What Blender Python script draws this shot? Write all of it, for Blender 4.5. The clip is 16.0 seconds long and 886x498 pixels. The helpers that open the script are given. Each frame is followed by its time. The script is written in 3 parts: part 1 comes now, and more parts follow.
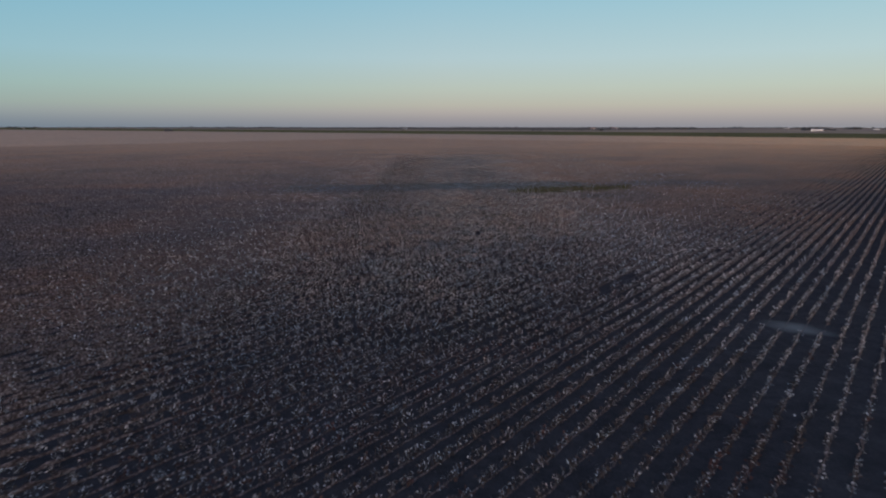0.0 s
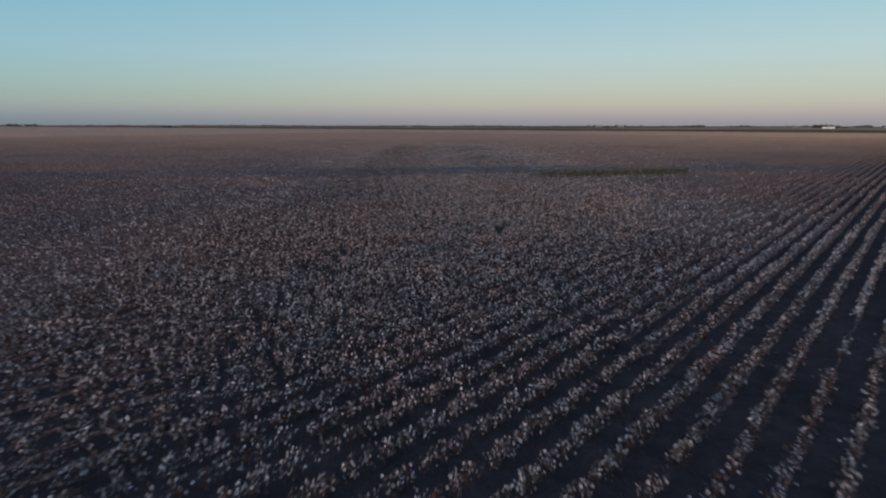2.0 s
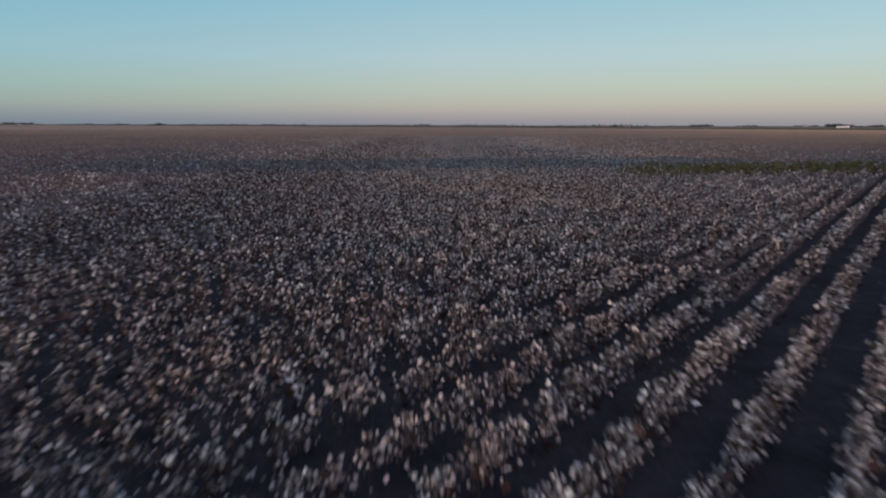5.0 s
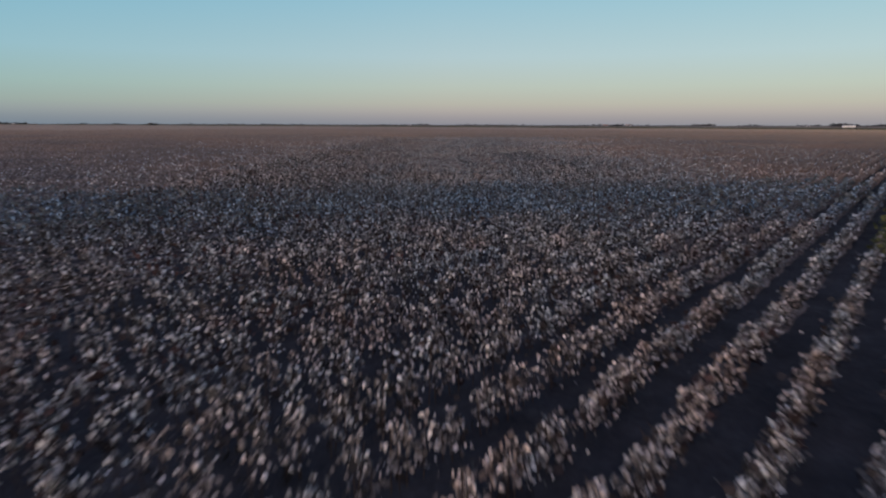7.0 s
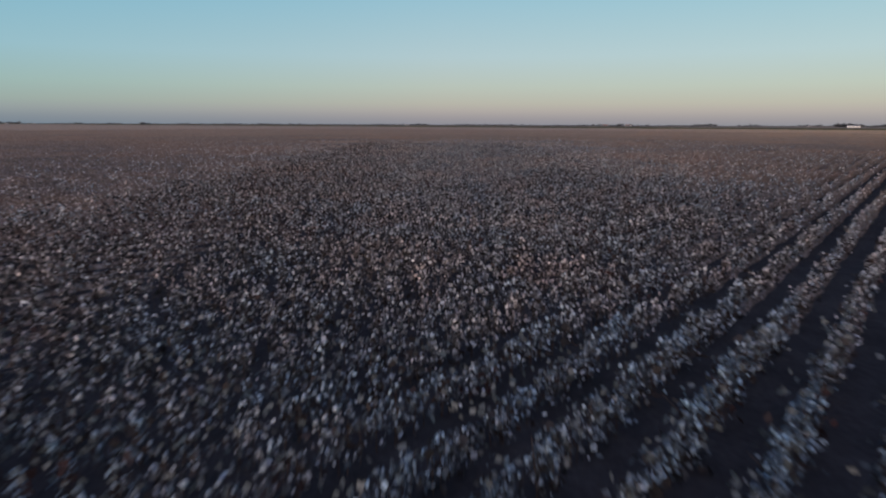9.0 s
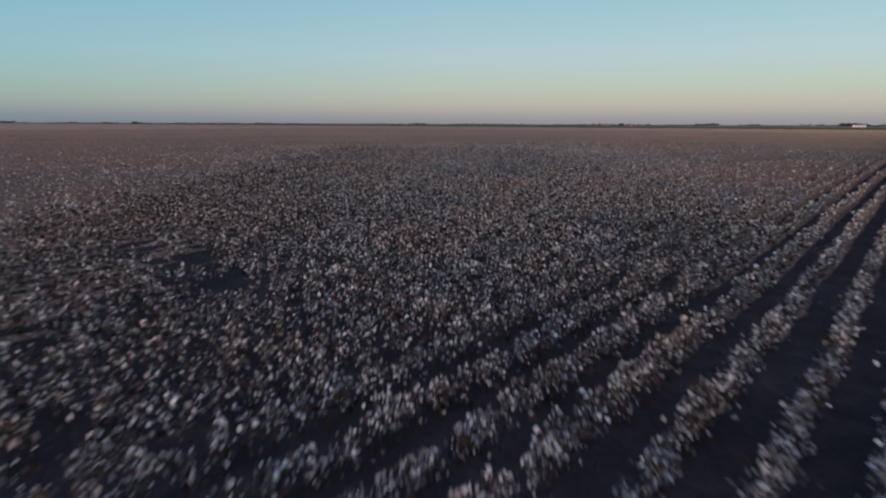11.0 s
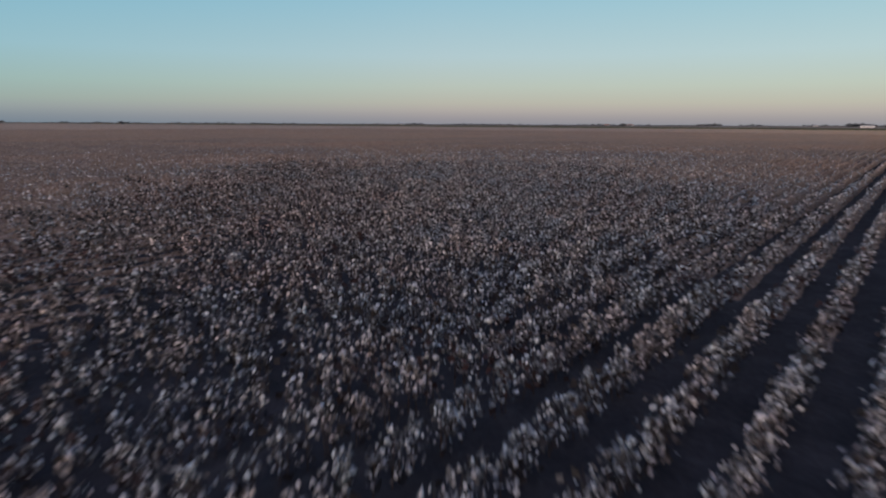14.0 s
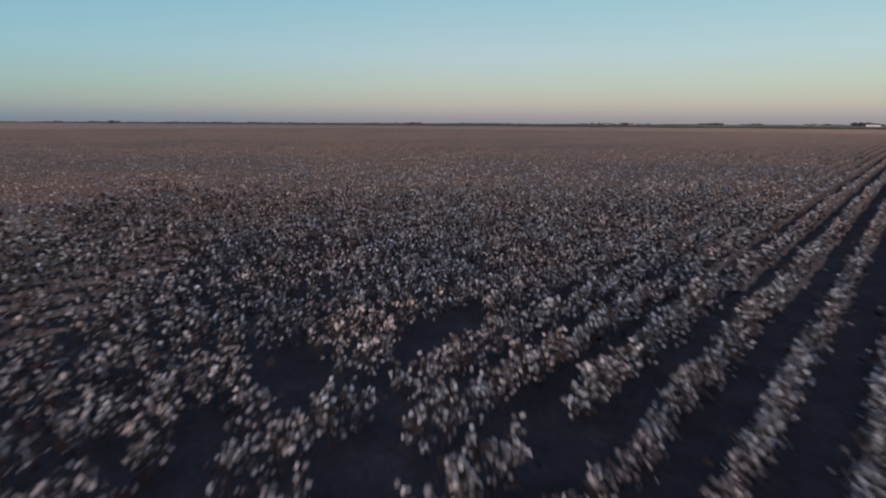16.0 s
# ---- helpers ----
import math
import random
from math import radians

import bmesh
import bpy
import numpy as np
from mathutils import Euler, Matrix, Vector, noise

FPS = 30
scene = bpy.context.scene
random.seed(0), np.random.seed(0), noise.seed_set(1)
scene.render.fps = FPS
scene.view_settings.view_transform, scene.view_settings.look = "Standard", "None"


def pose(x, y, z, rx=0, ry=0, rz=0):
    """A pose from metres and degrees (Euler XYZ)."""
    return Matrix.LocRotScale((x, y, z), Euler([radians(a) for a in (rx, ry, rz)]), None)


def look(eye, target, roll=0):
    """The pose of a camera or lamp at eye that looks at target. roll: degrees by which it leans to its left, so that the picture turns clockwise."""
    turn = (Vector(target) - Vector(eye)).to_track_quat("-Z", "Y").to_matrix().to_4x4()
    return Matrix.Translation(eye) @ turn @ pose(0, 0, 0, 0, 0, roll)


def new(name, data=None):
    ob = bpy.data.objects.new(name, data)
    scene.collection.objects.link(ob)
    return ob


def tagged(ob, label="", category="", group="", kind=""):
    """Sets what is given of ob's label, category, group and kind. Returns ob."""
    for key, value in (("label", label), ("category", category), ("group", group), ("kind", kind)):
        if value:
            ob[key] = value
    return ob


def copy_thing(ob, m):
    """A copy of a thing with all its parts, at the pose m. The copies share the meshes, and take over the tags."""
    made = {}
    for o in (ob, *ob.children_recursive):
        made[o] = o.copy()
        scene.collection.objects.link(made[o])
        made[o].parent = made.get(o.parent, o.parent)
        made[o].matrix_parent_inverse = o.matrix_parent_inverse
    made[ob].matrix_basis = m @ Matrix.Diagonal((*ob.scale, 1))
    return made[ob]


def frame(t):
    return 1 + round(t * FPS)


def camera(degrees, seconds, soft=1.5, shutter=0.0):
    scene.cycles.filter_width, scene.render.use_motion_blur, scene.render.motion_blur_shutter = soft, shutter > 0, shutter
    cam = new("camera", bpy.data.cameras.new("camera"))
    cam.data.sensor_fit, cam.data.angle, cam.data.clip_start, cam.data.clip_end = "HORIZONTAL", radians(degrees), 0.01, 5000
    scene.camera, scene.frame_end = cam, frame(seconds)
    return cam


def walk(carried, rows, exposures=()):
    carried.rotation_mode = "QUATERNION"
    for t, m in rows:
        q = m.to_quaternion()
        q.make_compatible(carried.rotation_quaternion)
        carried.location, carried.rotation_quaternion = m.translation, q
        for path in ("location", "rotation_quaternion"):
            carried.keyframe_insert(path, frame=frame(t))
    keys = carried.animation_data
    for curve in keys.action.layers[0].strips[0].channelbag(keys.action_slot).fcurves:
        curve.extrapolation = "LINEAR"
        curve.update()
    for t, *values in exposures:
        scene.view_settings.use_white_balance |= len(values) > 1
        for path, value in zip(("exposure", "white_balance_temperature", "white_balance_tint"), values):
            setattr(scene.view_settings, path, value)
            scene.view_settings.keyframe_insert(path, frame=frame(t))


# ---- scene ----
# ---- camera and its flight ----
cam = camera(70.1, 16.0, soft=2.1, shutter=0.3)
FLIGHT = [
    (0.0, 83.535, 60.461, 12.117, 37.34, -11.037, 0.021),
    (0.5, 79.601, 65.852, 10.979, 37.423, -11.074, 0.039),
    (1.0, 75.629, 71.275, 9.853, 37.514, -11.096, 0.055),
    (1.5, 71.508, 76.805, 8.647, 37.599, -11.105, 0.07),
    (2.0, 67.158, 82.479, 7.281, 37.655, -11.114, 0.089),
    (2.5, 62.873, 88.044, 6.101, 37.695, -11.111, 0.094),
    (3.0, 58.71, 93.47, 5.21, 37.727, -11.107, 0.084),
    (3.5, 54.485, 98.938, 4.445, 37.751, -11.123, 0.079),
    (4.0, 50.377, 104.307, 3.981, 37.783, -11.133, 0.099),
    (4.5, 46.396, 109.521, 3.834, 37.826, -11.126, 0.139),
    (4.7, 44.786, 111.588, 3.815, 37.844, -11.122, 0.154),
    (5.3, 39.836999999999996, 117.792, 3.814, 37.883, -11.114, 0.188),
    (5.9, 34.833, 124.073, 3.844, 37.889, -11.114, 0.197),
    (6.4, 30.68, 129.417, 3.85, 37.855, -11.125, 0.183),
    (7.0, 25.75, 135.824, 3.832, 37.779, -11.147, 0.161),
    (7.5, 21.673, 140.999, 3.818, 37.706, -11.166, 0.161),
    (8.0, 17.742, 145.992, 3.835, 37.651, -11.179, 0.175),
    (8.2, 16.243000000000002, 147.941, 3.857, 37.638, -11.18, 0.183),
    (8.8, 11.894, 153.696, 3.945, 37.629, -11.17, 0.208),
    (9.4, 7.5280000000000005, 159.483, 3.997, 37.632, -11.153, 0.223),
    (10.0, 2.989, 165.415, 3.984, 37.62, -11.145, 0.226),
    (10.5, -0.86, 170.433, 3.975, 37.586, -11.167, 0.226),
    (11.0, -4.709, 175.497, 3.999, 37.529, -11.225, 0.23),
    (11.5, -8.656, 180.652, 4.02, 37.472, -11.285, 0.236),
    (12.0, -12.781, 185.915, 3.993, 37.436, -11.313, 0.241),
    (12.5, -16.969, 191.147, 3.929, 37.411, -11.296, 0.244),
    (13.0, -21.081, 196.208, 3.851, 37.379, -11.24, 0.245),
    (13.5, -25.073, 201.13, 3.809, 37.339, -11.196, 0.255),
    (14.0, -28.96, 206.003, 3.838, 37.292, -11.209, 0.281),
    (14.5, -32.881, 210.986, 3.896, 37.252, -11.25, 0.32),
    (15.0, -36.957, 216.176, 3.923, 37.229, -11.28, 0.355),
    (15.5, -41.101, 221.366, 3.867, 37.194, -11.288, 0.337),
    (16.0, -45.251, 226.475, 3.743, 37.142, -11.28, 0.269),
]
walk(cam, [(t, pose(x, y, z, 90 + tilt, 0, yaw) @ pose(0, 0, 0, 0, 0, roll)) for t, x, y, z, yaw, tilt, roll in FLIGHT])

# ---- world, sun, exposure ----
scene.view_settings.exposure = 0.0
SUN_FROM = Vector((0.40, -0.91, 0.09)).normalized()   # low behind the drone, towards its right


def link(tree, a, b):
    tree.links.new(a, b)


world = bpy.data.worlds.new("dusk_sky")
scene.world = world
world.use_nodes = True
wt = world.node_tree
wt.nodes.clear()
w_out = wt.nodes.new("ShaderNodeOutputWorld")
w_bg = wt.nodes.new("ShaderNodeBackground")
w_tc = wt.nodes.new("ShaderNodeTexCoord")
w_sep = wt.nodes.new("ShaderNodeSeparateXYZ")
link(wt, w_tc.outputs["Generated"], w_sep.inputs[0])
w_ramp = wt.nodes.new("ShaderNodeValToRGB")
link(wt, w_sep.outputs["Z"], w_ramp.inputs[0])
stops = [(0, (0.47, 0.51, 0.60)), (0.009, (0.57, 0.58, 0.64)), (0.021, (0.75, 0.74, 0.73)), (0.032, (0.82, 0.87, 0.78)), (0.056, (0.83, 1.01, 0.93)), (0.1, (0.77, 1.09, 1.19)), (0.18, (0.55, 1, 1.21)), (0.4, (0.27, 0.5, 0.9)), (1, (0.14, 0.23, 0.54))]
while len(w_ramp.color_ramp.elements) < len(stops):
    w_ramp.color_ramp.elements.new(0.5)
for el, (p, c) in zip(w_ramp.color_ramp.elements, stops):
    el.position, el.color = p, (*c, 1)
# the sky is a little paler to the right of the flight line, bluer to the left
w_dot = wt.nodes.new("ShaderNodeVectorMath")
w_dot.operation = "DOT_PRODUCT"
w_dot.inputs[1].default_value = (0.79, 0.61, 0.0)
link(wt, w_tc.outputs["Generated"], w_dot.inputs[0])
w_map = wt.nodes.new("ShaderNodeMapRange")
w_map.inputs["From Min"].default_value, w_map.inputs["From Max"].default_value = -0.6, 0.6
link(wt, w_dot.outputs["Value"], w_map.inputs["Value"])
w_side = wt.nodes.new("ShaderNodeValToRGB")
w_side.color_ramp.elements.new(0.5)
for el, (p, c) in zip(w_side.color_ramp.elements, ((0.0, (0.350, 0.432, 0.465)), (0.5, (0.520, 0.493, 0.495)), (1.0, (0.570, 0.533, 0.513)))):
    el.position, el.color = p, (*c, 1)
link(wt, w_map.outputs["Result"], w_side.inputs[0])
w_mul = wt.nodes.new("ShaderNodeMix")
w_mul.data_type, w_mul.blend_type = "RGBA", "MULTIPLY"
w_mul.inputs["Factor"].default_value = 1
w_mul.clamp_result = False
link(wt, w_ramp.outputs["Color"], w_mul.inputs["A"])
link(wt, w_side.outputs["Color"], w_mul.inputs["B"])
w_sky = wt.nodes.new("ShaderNodeTexSky")
w_sky.sky_type, w_sky.sun_disc = "NISHITA", False
w_sky.sun_elevation = math.asin(SUN_FROM.z)
w_sky.sun_rotation = math.atan2(SUN_FROM.x, SUN_FROM.y)
w_add = wt.nodes.new("ShaderNodeMix")
w_add.data_type, w_add.blend_type = "RGBA", "ADD"
w_add.inputs["Factor"].default_value = 0.012
link(wt, w_mul.outputs["Result"], w_add.inputs["A"])
link(wt, w_sky.outputs["Color"], w_add.inputs["B"])
# the afterglow round the sunset, behind the drone
w_sdot = wt.nodes.new("ShaderNodeVectorMath")
w_sdot.operation = "DOT_PRODUCT"
w_sdot.inputs[1].default_value = SUN_FROM
link(wt, w_tc.outputs["Generated"], w_sdot.inputs[0])
w_glow = wt.nodes.new("ShaderNodeValToRGB")
for el, (p, c) in zip(w_glow.color_ramp.elements, ((0.25, (0, 0, 0)), (1.0, (1.0, 0.64, 0.50)))):
    el.position, el.color = p, (*c, 1)
w_glow.color_ramp.interpolation = "EASE"
link(wt, w_sdot.outputs["Value"], w_glow.inputs[0])
w_add2 = wt.nodes.new("ShaderNodeMix")
w_add2.data_type, w_add2.blend_type = "RGBA", "ADD"
w_add2.inputs["Factor"].default_value = 1.0
link(wt, w_add.outputs["Result"], w_add2.inputs["A"])
link(wt, w_glow.outputs["Color"], w_add2.inputs["B"])
link(wt, w_add2.outputs["Result"], w_bg.inputs["Color"])
w_bg.inputs["Strength"].default_value = 1.0
link(wt, w_bg.outputs[0], w_out.inputs[0])

sun = new("sun", bpy.data.lights.new("sun", "SUN"))
sun.data.energy, sun.data.angle, sun.data.color = 0.82, radians(12), (1.0, 0.79, 0.63)
sun.matrix_world = look((0, 0, 50), Vector((0, 0, 50)) - SUN_FROM)


# ---- materials ----
def material(name, rough=0.9, spec=0.2):
    m = bpy.data.materials.new(name)
    m.use_nodes = True
    b = m.node_tree.nodes["Principled BSDF"]
    b.inputs["Roughness"].default_value = rough
    b.inputs["Specular IOR Level"].default_value = spec
    return m, m.node_tree, b


def noise_at(t, coord, scale, detail=3.0, rough=0.6, stretch=None):
    n = t.nodes.new("ShaderNodeTexNoise")
    n.inputs["Scale"].default_value, n.inputs["Detail"].default_value, n.inputs["Roughness"].default_value = scale, detail, rough
    if stretch:
        mp = t.nodes.new("ShaderNodeMapping")
        mp.inputs["Scale"].default_value = stretch
        link(t, coord, mp.inputs[0])
        coord = mp.outputs[0]
    link(t, coord, n.inputs["Vector"])
    return n.outputs["Fac"]


def ramp(t, fac, *stops_):
    r = t.nodes.new("ShaderNodeValToRGB")
    while len(r.color_ramp.elements) < len(stops_):
        r.color_ramp.elements.new(0.5)
    for e, (p, c) in zip(r.color_ramp.elements, stops_):
        e.position, e.color = p, (*c, 1)
    link(t, fac, r.inputs[0])
    return r.outputs["Color"]


def mixed(t, fac, a, b, blend="MIX"):
    m = t.nodes.new("ShaderNodeMix")
    m.data_type, m.blend_type = "RGBA", blend
    for key, v in (("Factor", fac), ("A", a), ("B", b)):
        if isinstance(v, (int, float)):
            m.inputs[key].default_value = v
        elif isinstance(v, tuple):
            m.inputs[key].default_value = (*v, 1)
        else:
            link(t, v, m.inputs[key])
    return m.outputs["Result"]


def bump(t, b, height, strength, distance):
    n = t.nodes.new("ShaderNodeBump")
    n.inputs["Strength"].default_value, n.inputs["Distance"].default_value = strength, distance
    link(t, height, n.inputs["Height"])
    link(t, n.outputs[0], b.inputs["Normal"])


def position(t):
    return t.nodes.new("ShaderNodeNewGeometry").outputs["Position"]


def island(t):
    return t.nodes.new("ShaderNodeNewGeometry").outputs["Random Per Island"]


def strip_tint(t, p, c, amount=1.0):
    """Across the field runs a strip of grey-blue plants: colour c of leaf and lint becomes bluer there."""
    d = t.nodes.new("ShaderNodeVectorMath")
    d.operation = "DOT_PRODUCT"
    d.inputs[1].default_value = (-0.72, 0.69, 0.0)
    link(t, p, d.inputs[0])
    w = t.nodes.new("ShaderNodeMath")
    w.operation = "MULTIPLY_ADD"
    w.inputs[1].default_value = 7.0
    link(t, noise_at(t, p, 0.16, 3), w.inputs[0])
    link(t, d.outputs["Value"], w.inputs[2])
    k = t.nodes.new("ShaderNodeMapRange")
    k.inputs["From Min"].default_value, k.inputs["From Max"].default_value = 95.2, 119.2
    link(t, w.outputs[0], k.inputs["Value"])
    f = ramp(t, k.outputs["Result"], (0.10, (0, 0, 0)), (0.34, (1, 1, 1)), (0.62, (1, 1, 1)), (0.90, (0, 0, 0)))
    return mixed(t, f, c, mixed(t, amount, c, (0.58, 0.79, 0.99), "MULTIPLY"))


def swathes(t, p):
    """Broad uneven swathes of duller, bluer and of dry, browner crop."""
    a = ramp(t, noise_at(t, p, 0.040, 4, 0.62, (1.0, 0.75, 1.0)), (0.36, (0.72, 0.79, 0.87)), (0.48, (0.93, 0.95, 0.97)), (0.55, (1.03, 0.98, 0.95)), (0.66, (1.15, 0.98, 0.89)))
    return a


def along(t, p, direction, lo, hi):
    """0 to 1 between two places along a direction of the plan."""
    d = t.nodes.new("ShaderNodeVectorMath")
    d.operation = "DOT_PRODUCT"
    d.inputs[1].default_value = direction
    link(t, p, d.inputs[0])
    k = t.nodes.new("ShaderNodeMapRange")
    k.inputs["From Min"].default_value, k.inputs["From Max"].default_value = lo, hi
    link(t, d.outputs["Value"], k.inputs["Value"])
    return k.outputs["Result"]


# the crop's colour is duller where the flight begins, most of all away from the open rows
DULL = (0.019, 1.280, 0.0)
DULL_AT = 101.0


def lint_material(name, shades, single=False):
    m, t, b = material(name, 0.95, 0.05)
    c = ramp(t, t.nodes.new("ShaderNodeObjectInfo").outputs["Random"] if single else island(t), *shades)
    p = position(t)
    patch = ramp(t, noise_at(t, p, 0.45, 3), (0.38, (0.78, 0.89, 0.96)), (0.5, (0.99, 1.0, 0.99)), (0.64, (1.10, 0.97, 0.90)))
    c = mixed(t, 1.0, c, patch, "MULTIPLY")
    c = mixed(t, 0.8, c, swathes(t, p), "MULTIPLY")
    dull = along(t, p, DULL, DULL_AT + 2.0, DULL_AT + 54.0)
    c = mixed(t, dull, mixed(t, 1.0, c, (0.74, 0.83, 0.89), "MULTIPLY"), c)
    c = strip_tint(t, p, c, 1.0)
    link(t, c, b.inputs["Base Color"])
    bump(t, b, noise_at(t, p, 60, 3), 0.5, 0.02)
    return m


LINT_SHADES = [(0.0, (0.10, 0.094, 0.095)), (0.36, (0.205, 0.195, 0.197)), (0.67, (0.40, 0.381, 0.386)), (0.86, (0.73, 0.70, 0.705)), (1.0, (0.92, 0.90, 0.88))]
LINT = lint_material("cotton_lint", LINT_SHADES)
BOLL = lint_material("cotton_boll", LINT_SHADES, True)
LEAF, lt, lb = material("dry_cotton_leaf", 0.85, 0.15)
lc = ramp(lt, island(lt), (0.0, (0.024, 0.021, 0.022)), (0.5, (0.050, 0.041, 0.040)), (0.85, (0.068, 0.058, 0.056)), (1.0, (0.080, 0.066, 0.062)))
lc = mixed(lt, 1.0, lc, ramp(lt, noise_at(lt, position(lt), 0.22, 3), (0.40, (0.80, 0.96, 1.05)), (0.52, (1, 1, 1)), (0.64, (1.28, 0.86, 0.88))), "MULTIPLY")
link(lt, mixed(lt, 0.5, lc, ramp(lt, noise_at(lt, position(lt), 35), (0.3, (0.4, 0.4, 0.4)), (0.7, (1.15, 1.1, 1.06))), "MULTIPLY"), lb.inputs["Base Color"])
STALK, st, sb = material("dry_cotton_stalk", 0.8, 0.2)
link(st, ramp(st, noise_at(st, position(st), 30), (0.3, (0.035, 0.024, 0.02)), (0.7, (0.11, 0.075, 0.055))), sb.inputs["Base Color"])
GREENLEAF, gt, gb = material("green_cotton_leaf", 0.7, 0.25)
link(gt, ramp(gt, island(gt), (0.0, (0.045, 0.055, 0.061)), (0.6, (0.105, 0.122, 0.132)), (1.0, (0.18, 0.195, 0.20))), gb.inputs["Base Color"])
WEED, gt, gb = material("weed_leaf", 0.8, 0.2)
link(gt, ramp(gt, island(gt), (0.0, (0.040, 0.046, 0.018)), (0.6, (0.074, 0.080, 0.032)), (1.0, (0.115, 0.115, 0.050))), gb.inputs["Base Color"])

SOIL, t_, b_ = material("dark_bare_soil", 0.95, 0.1)
p_ = position(t_)
soil_c = ramp(t_, noise_at(t_, p_, 0.35, 4), (0.3, (0.034, 0.034, 0.039)), (0.7, (0.054, 0.054, 0.060)))
soil_c = mixed(t_, 0.8, soil_c, ramp(t_, noise_at(t_, p_, 9, 4, 0.7), (0.3, (0.55, 0.55, 0.56)), (0.75, (1.35, 1.33, 1.32))), "MULTIPLY")
soil_c = mixed(t_, along(t_, p_, (-0.613, 0.790, 0.0), 10.0, 75.0), mixed(t_, 1.0, soil_c, (0.73, 0.81, 0.85), "MULTIPLY"), soil_c)
soil_c = mixed(t_, 0.8, soil_c, ramp(t_, noise_at(t_, p_, 1.3, 4, 0.65), (0.34, (0.72, 0.74, 0.76)), (0.5, (1, 1, 1)), (0.66, (1.38, 1.36, 1.33))), "MULTIPLY")
# a smear of pale dust where no plants came up
m_ = t_.nodes.new("ShaderNodeMapping")
m_.inputs["Location"].default_value = (-78.2, -102.9, 0.0)
link(t_, p_, m_.inputs[0])
k_ = t_.nodes.new("ShaderNodeMapping")
k_.inputs["Rotation"].default_value = (0.0, 0.0, radians(-34.0))
k_.inputs["Scale"].default_value = (0.28, 0.46, 0.0)
link(t_, m_.outputs[0], k_.inputs[0])
r_ = t_.nodes.new("ShaderNodeVectorMath")
r_.operation = "LENGTH"
link(t_, k_.outputs[0], r_.inputs[0])
n_ = t_.nodes.new("ShaderNodeMath")
n_.operation = "MULTIPLY_ADD"
n_.inputs[1].default_value = 0.7
link(t_, noise_at(t_, p_, 0.9, 4, 0.6, (0.5, 1.0, 1.0)), n_.inputs[0])
link(t_, r_.outputs["Value"], n_.inputs[2])
dust = ramp(t_, n_.outputs[0], (0.40, (0.9, 0.9, 0.9)), (0.66, (0.5, 0.5, 0.5)), (1.0, (0, 0, 0)))
soil_c = mixed(t_, dust, soil_c, (0.155, 0.175, 0.178))
link(t_, soil_c, b_.inputs["Base Color"])
bump(t_, b_, noise_at(t_, p_, 7, 5, 0.7), 0.9, 0.06)

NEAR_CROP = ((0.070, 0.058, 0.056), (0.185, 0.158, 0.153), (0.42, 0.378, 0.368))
# far crop paler and warmer: low light on grazed row tops, put in the colour
FAR_LIT_CROP = ((0.40, 0.293, 0.210), (0.475, 0.350, 0.251), (0.55, 0.415, 0.30))


def canopy_material(name, speck, far_light=1.0, strip=1.0):
    """Closed rows of cotton: dry leaf with pale specks of lint, in swathes, with the brighter, warmer light on the far
    end of the field mixed into the colour.
    """
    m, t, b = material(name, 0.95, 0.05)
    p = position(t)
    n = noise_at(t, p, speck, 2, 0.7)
    near, far = [ramp(t, n, (0.40, q[0]), (0.55, q[1]), (0.68, q[2])) for q in (NEAR_CROP, FAR_LIT_CROP)]
    way = ramp(t, along(t, p, (-0.613, 0.790, 0.0), 90.0, 420.0), (0.0, (0, 0, 0)), (0.2, (0.30 * far_light, 0.30 * far_light, 0.30 * far_light)), (0.4, (0.55 * far_light, 0.55 * far_light, 0.55 * far_light)), (0.8, (far_light, far_light, far_light)))
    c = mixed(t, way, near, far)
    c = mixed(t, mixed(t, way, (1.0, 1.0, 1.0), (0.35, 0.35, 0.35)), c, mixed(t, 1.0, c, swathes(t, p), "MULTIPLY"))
    dull = along(t, p, DULL, DULL_AT, DULL_AT + 66.0)
    c = mixed(t, dull, mixed(t, 1.0, c, (0.72, 0.705, 0.70), "MULTIPLY"), c)
    # golden glow over the far right, tinted into the crop colour
    gold_glow = along(t, p, (0.88, 0.47, 0.0), 90.0, 380.0)
    c = mixed(t, gold_glow, c, mixed(t, 1.0, c, (1.46, 1.23, 0.90), "MULTIPLY"))
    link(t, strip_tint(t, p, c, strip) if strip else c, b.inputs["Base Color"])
    bump(t, b, n, 0.8, 0.2)
    return m


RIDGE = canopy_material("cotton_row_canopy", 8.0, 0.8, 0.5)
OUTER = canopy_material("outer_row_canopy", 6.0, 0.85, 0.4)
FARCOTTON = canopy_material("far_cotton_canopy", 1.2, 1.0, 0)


def plain_field(name, a, c, scale=0.01, stretch=(1, 0.2, 1)):
    m, t, b = material(name, 0.95, 0.05)
    p = position(t)
    k = ramp(t, noise_at(t, p, scale, 4, 0.6, stretch), (0.35, a), (0.65, c))
    k = mixed(t, 0.35, k, ramp(t, noise_at(t, p, 0.4, 3), (0.3, (0.6, 0.6, 0.6)), (0.7, (1.3, 1.3, 1.3))), "MULTIPLY")
    link(t, k, b.inputs["Base Color"])
    return m


GREENFIELD = plain_field("young_green_crop", (0.088, 0.078, 0.024), (0.135, 0.115, 0.036))
TANFIELD = plain_field("dry_stubble", (0.24, 0.18, 0.135), (0.36, 0.27, 0.195), 0.006)
BROWNFIELD = plain_field("ploughed_brown", (0.11, 0.085, 0.07), (0.17, 0.13, 0.11), 0.006)


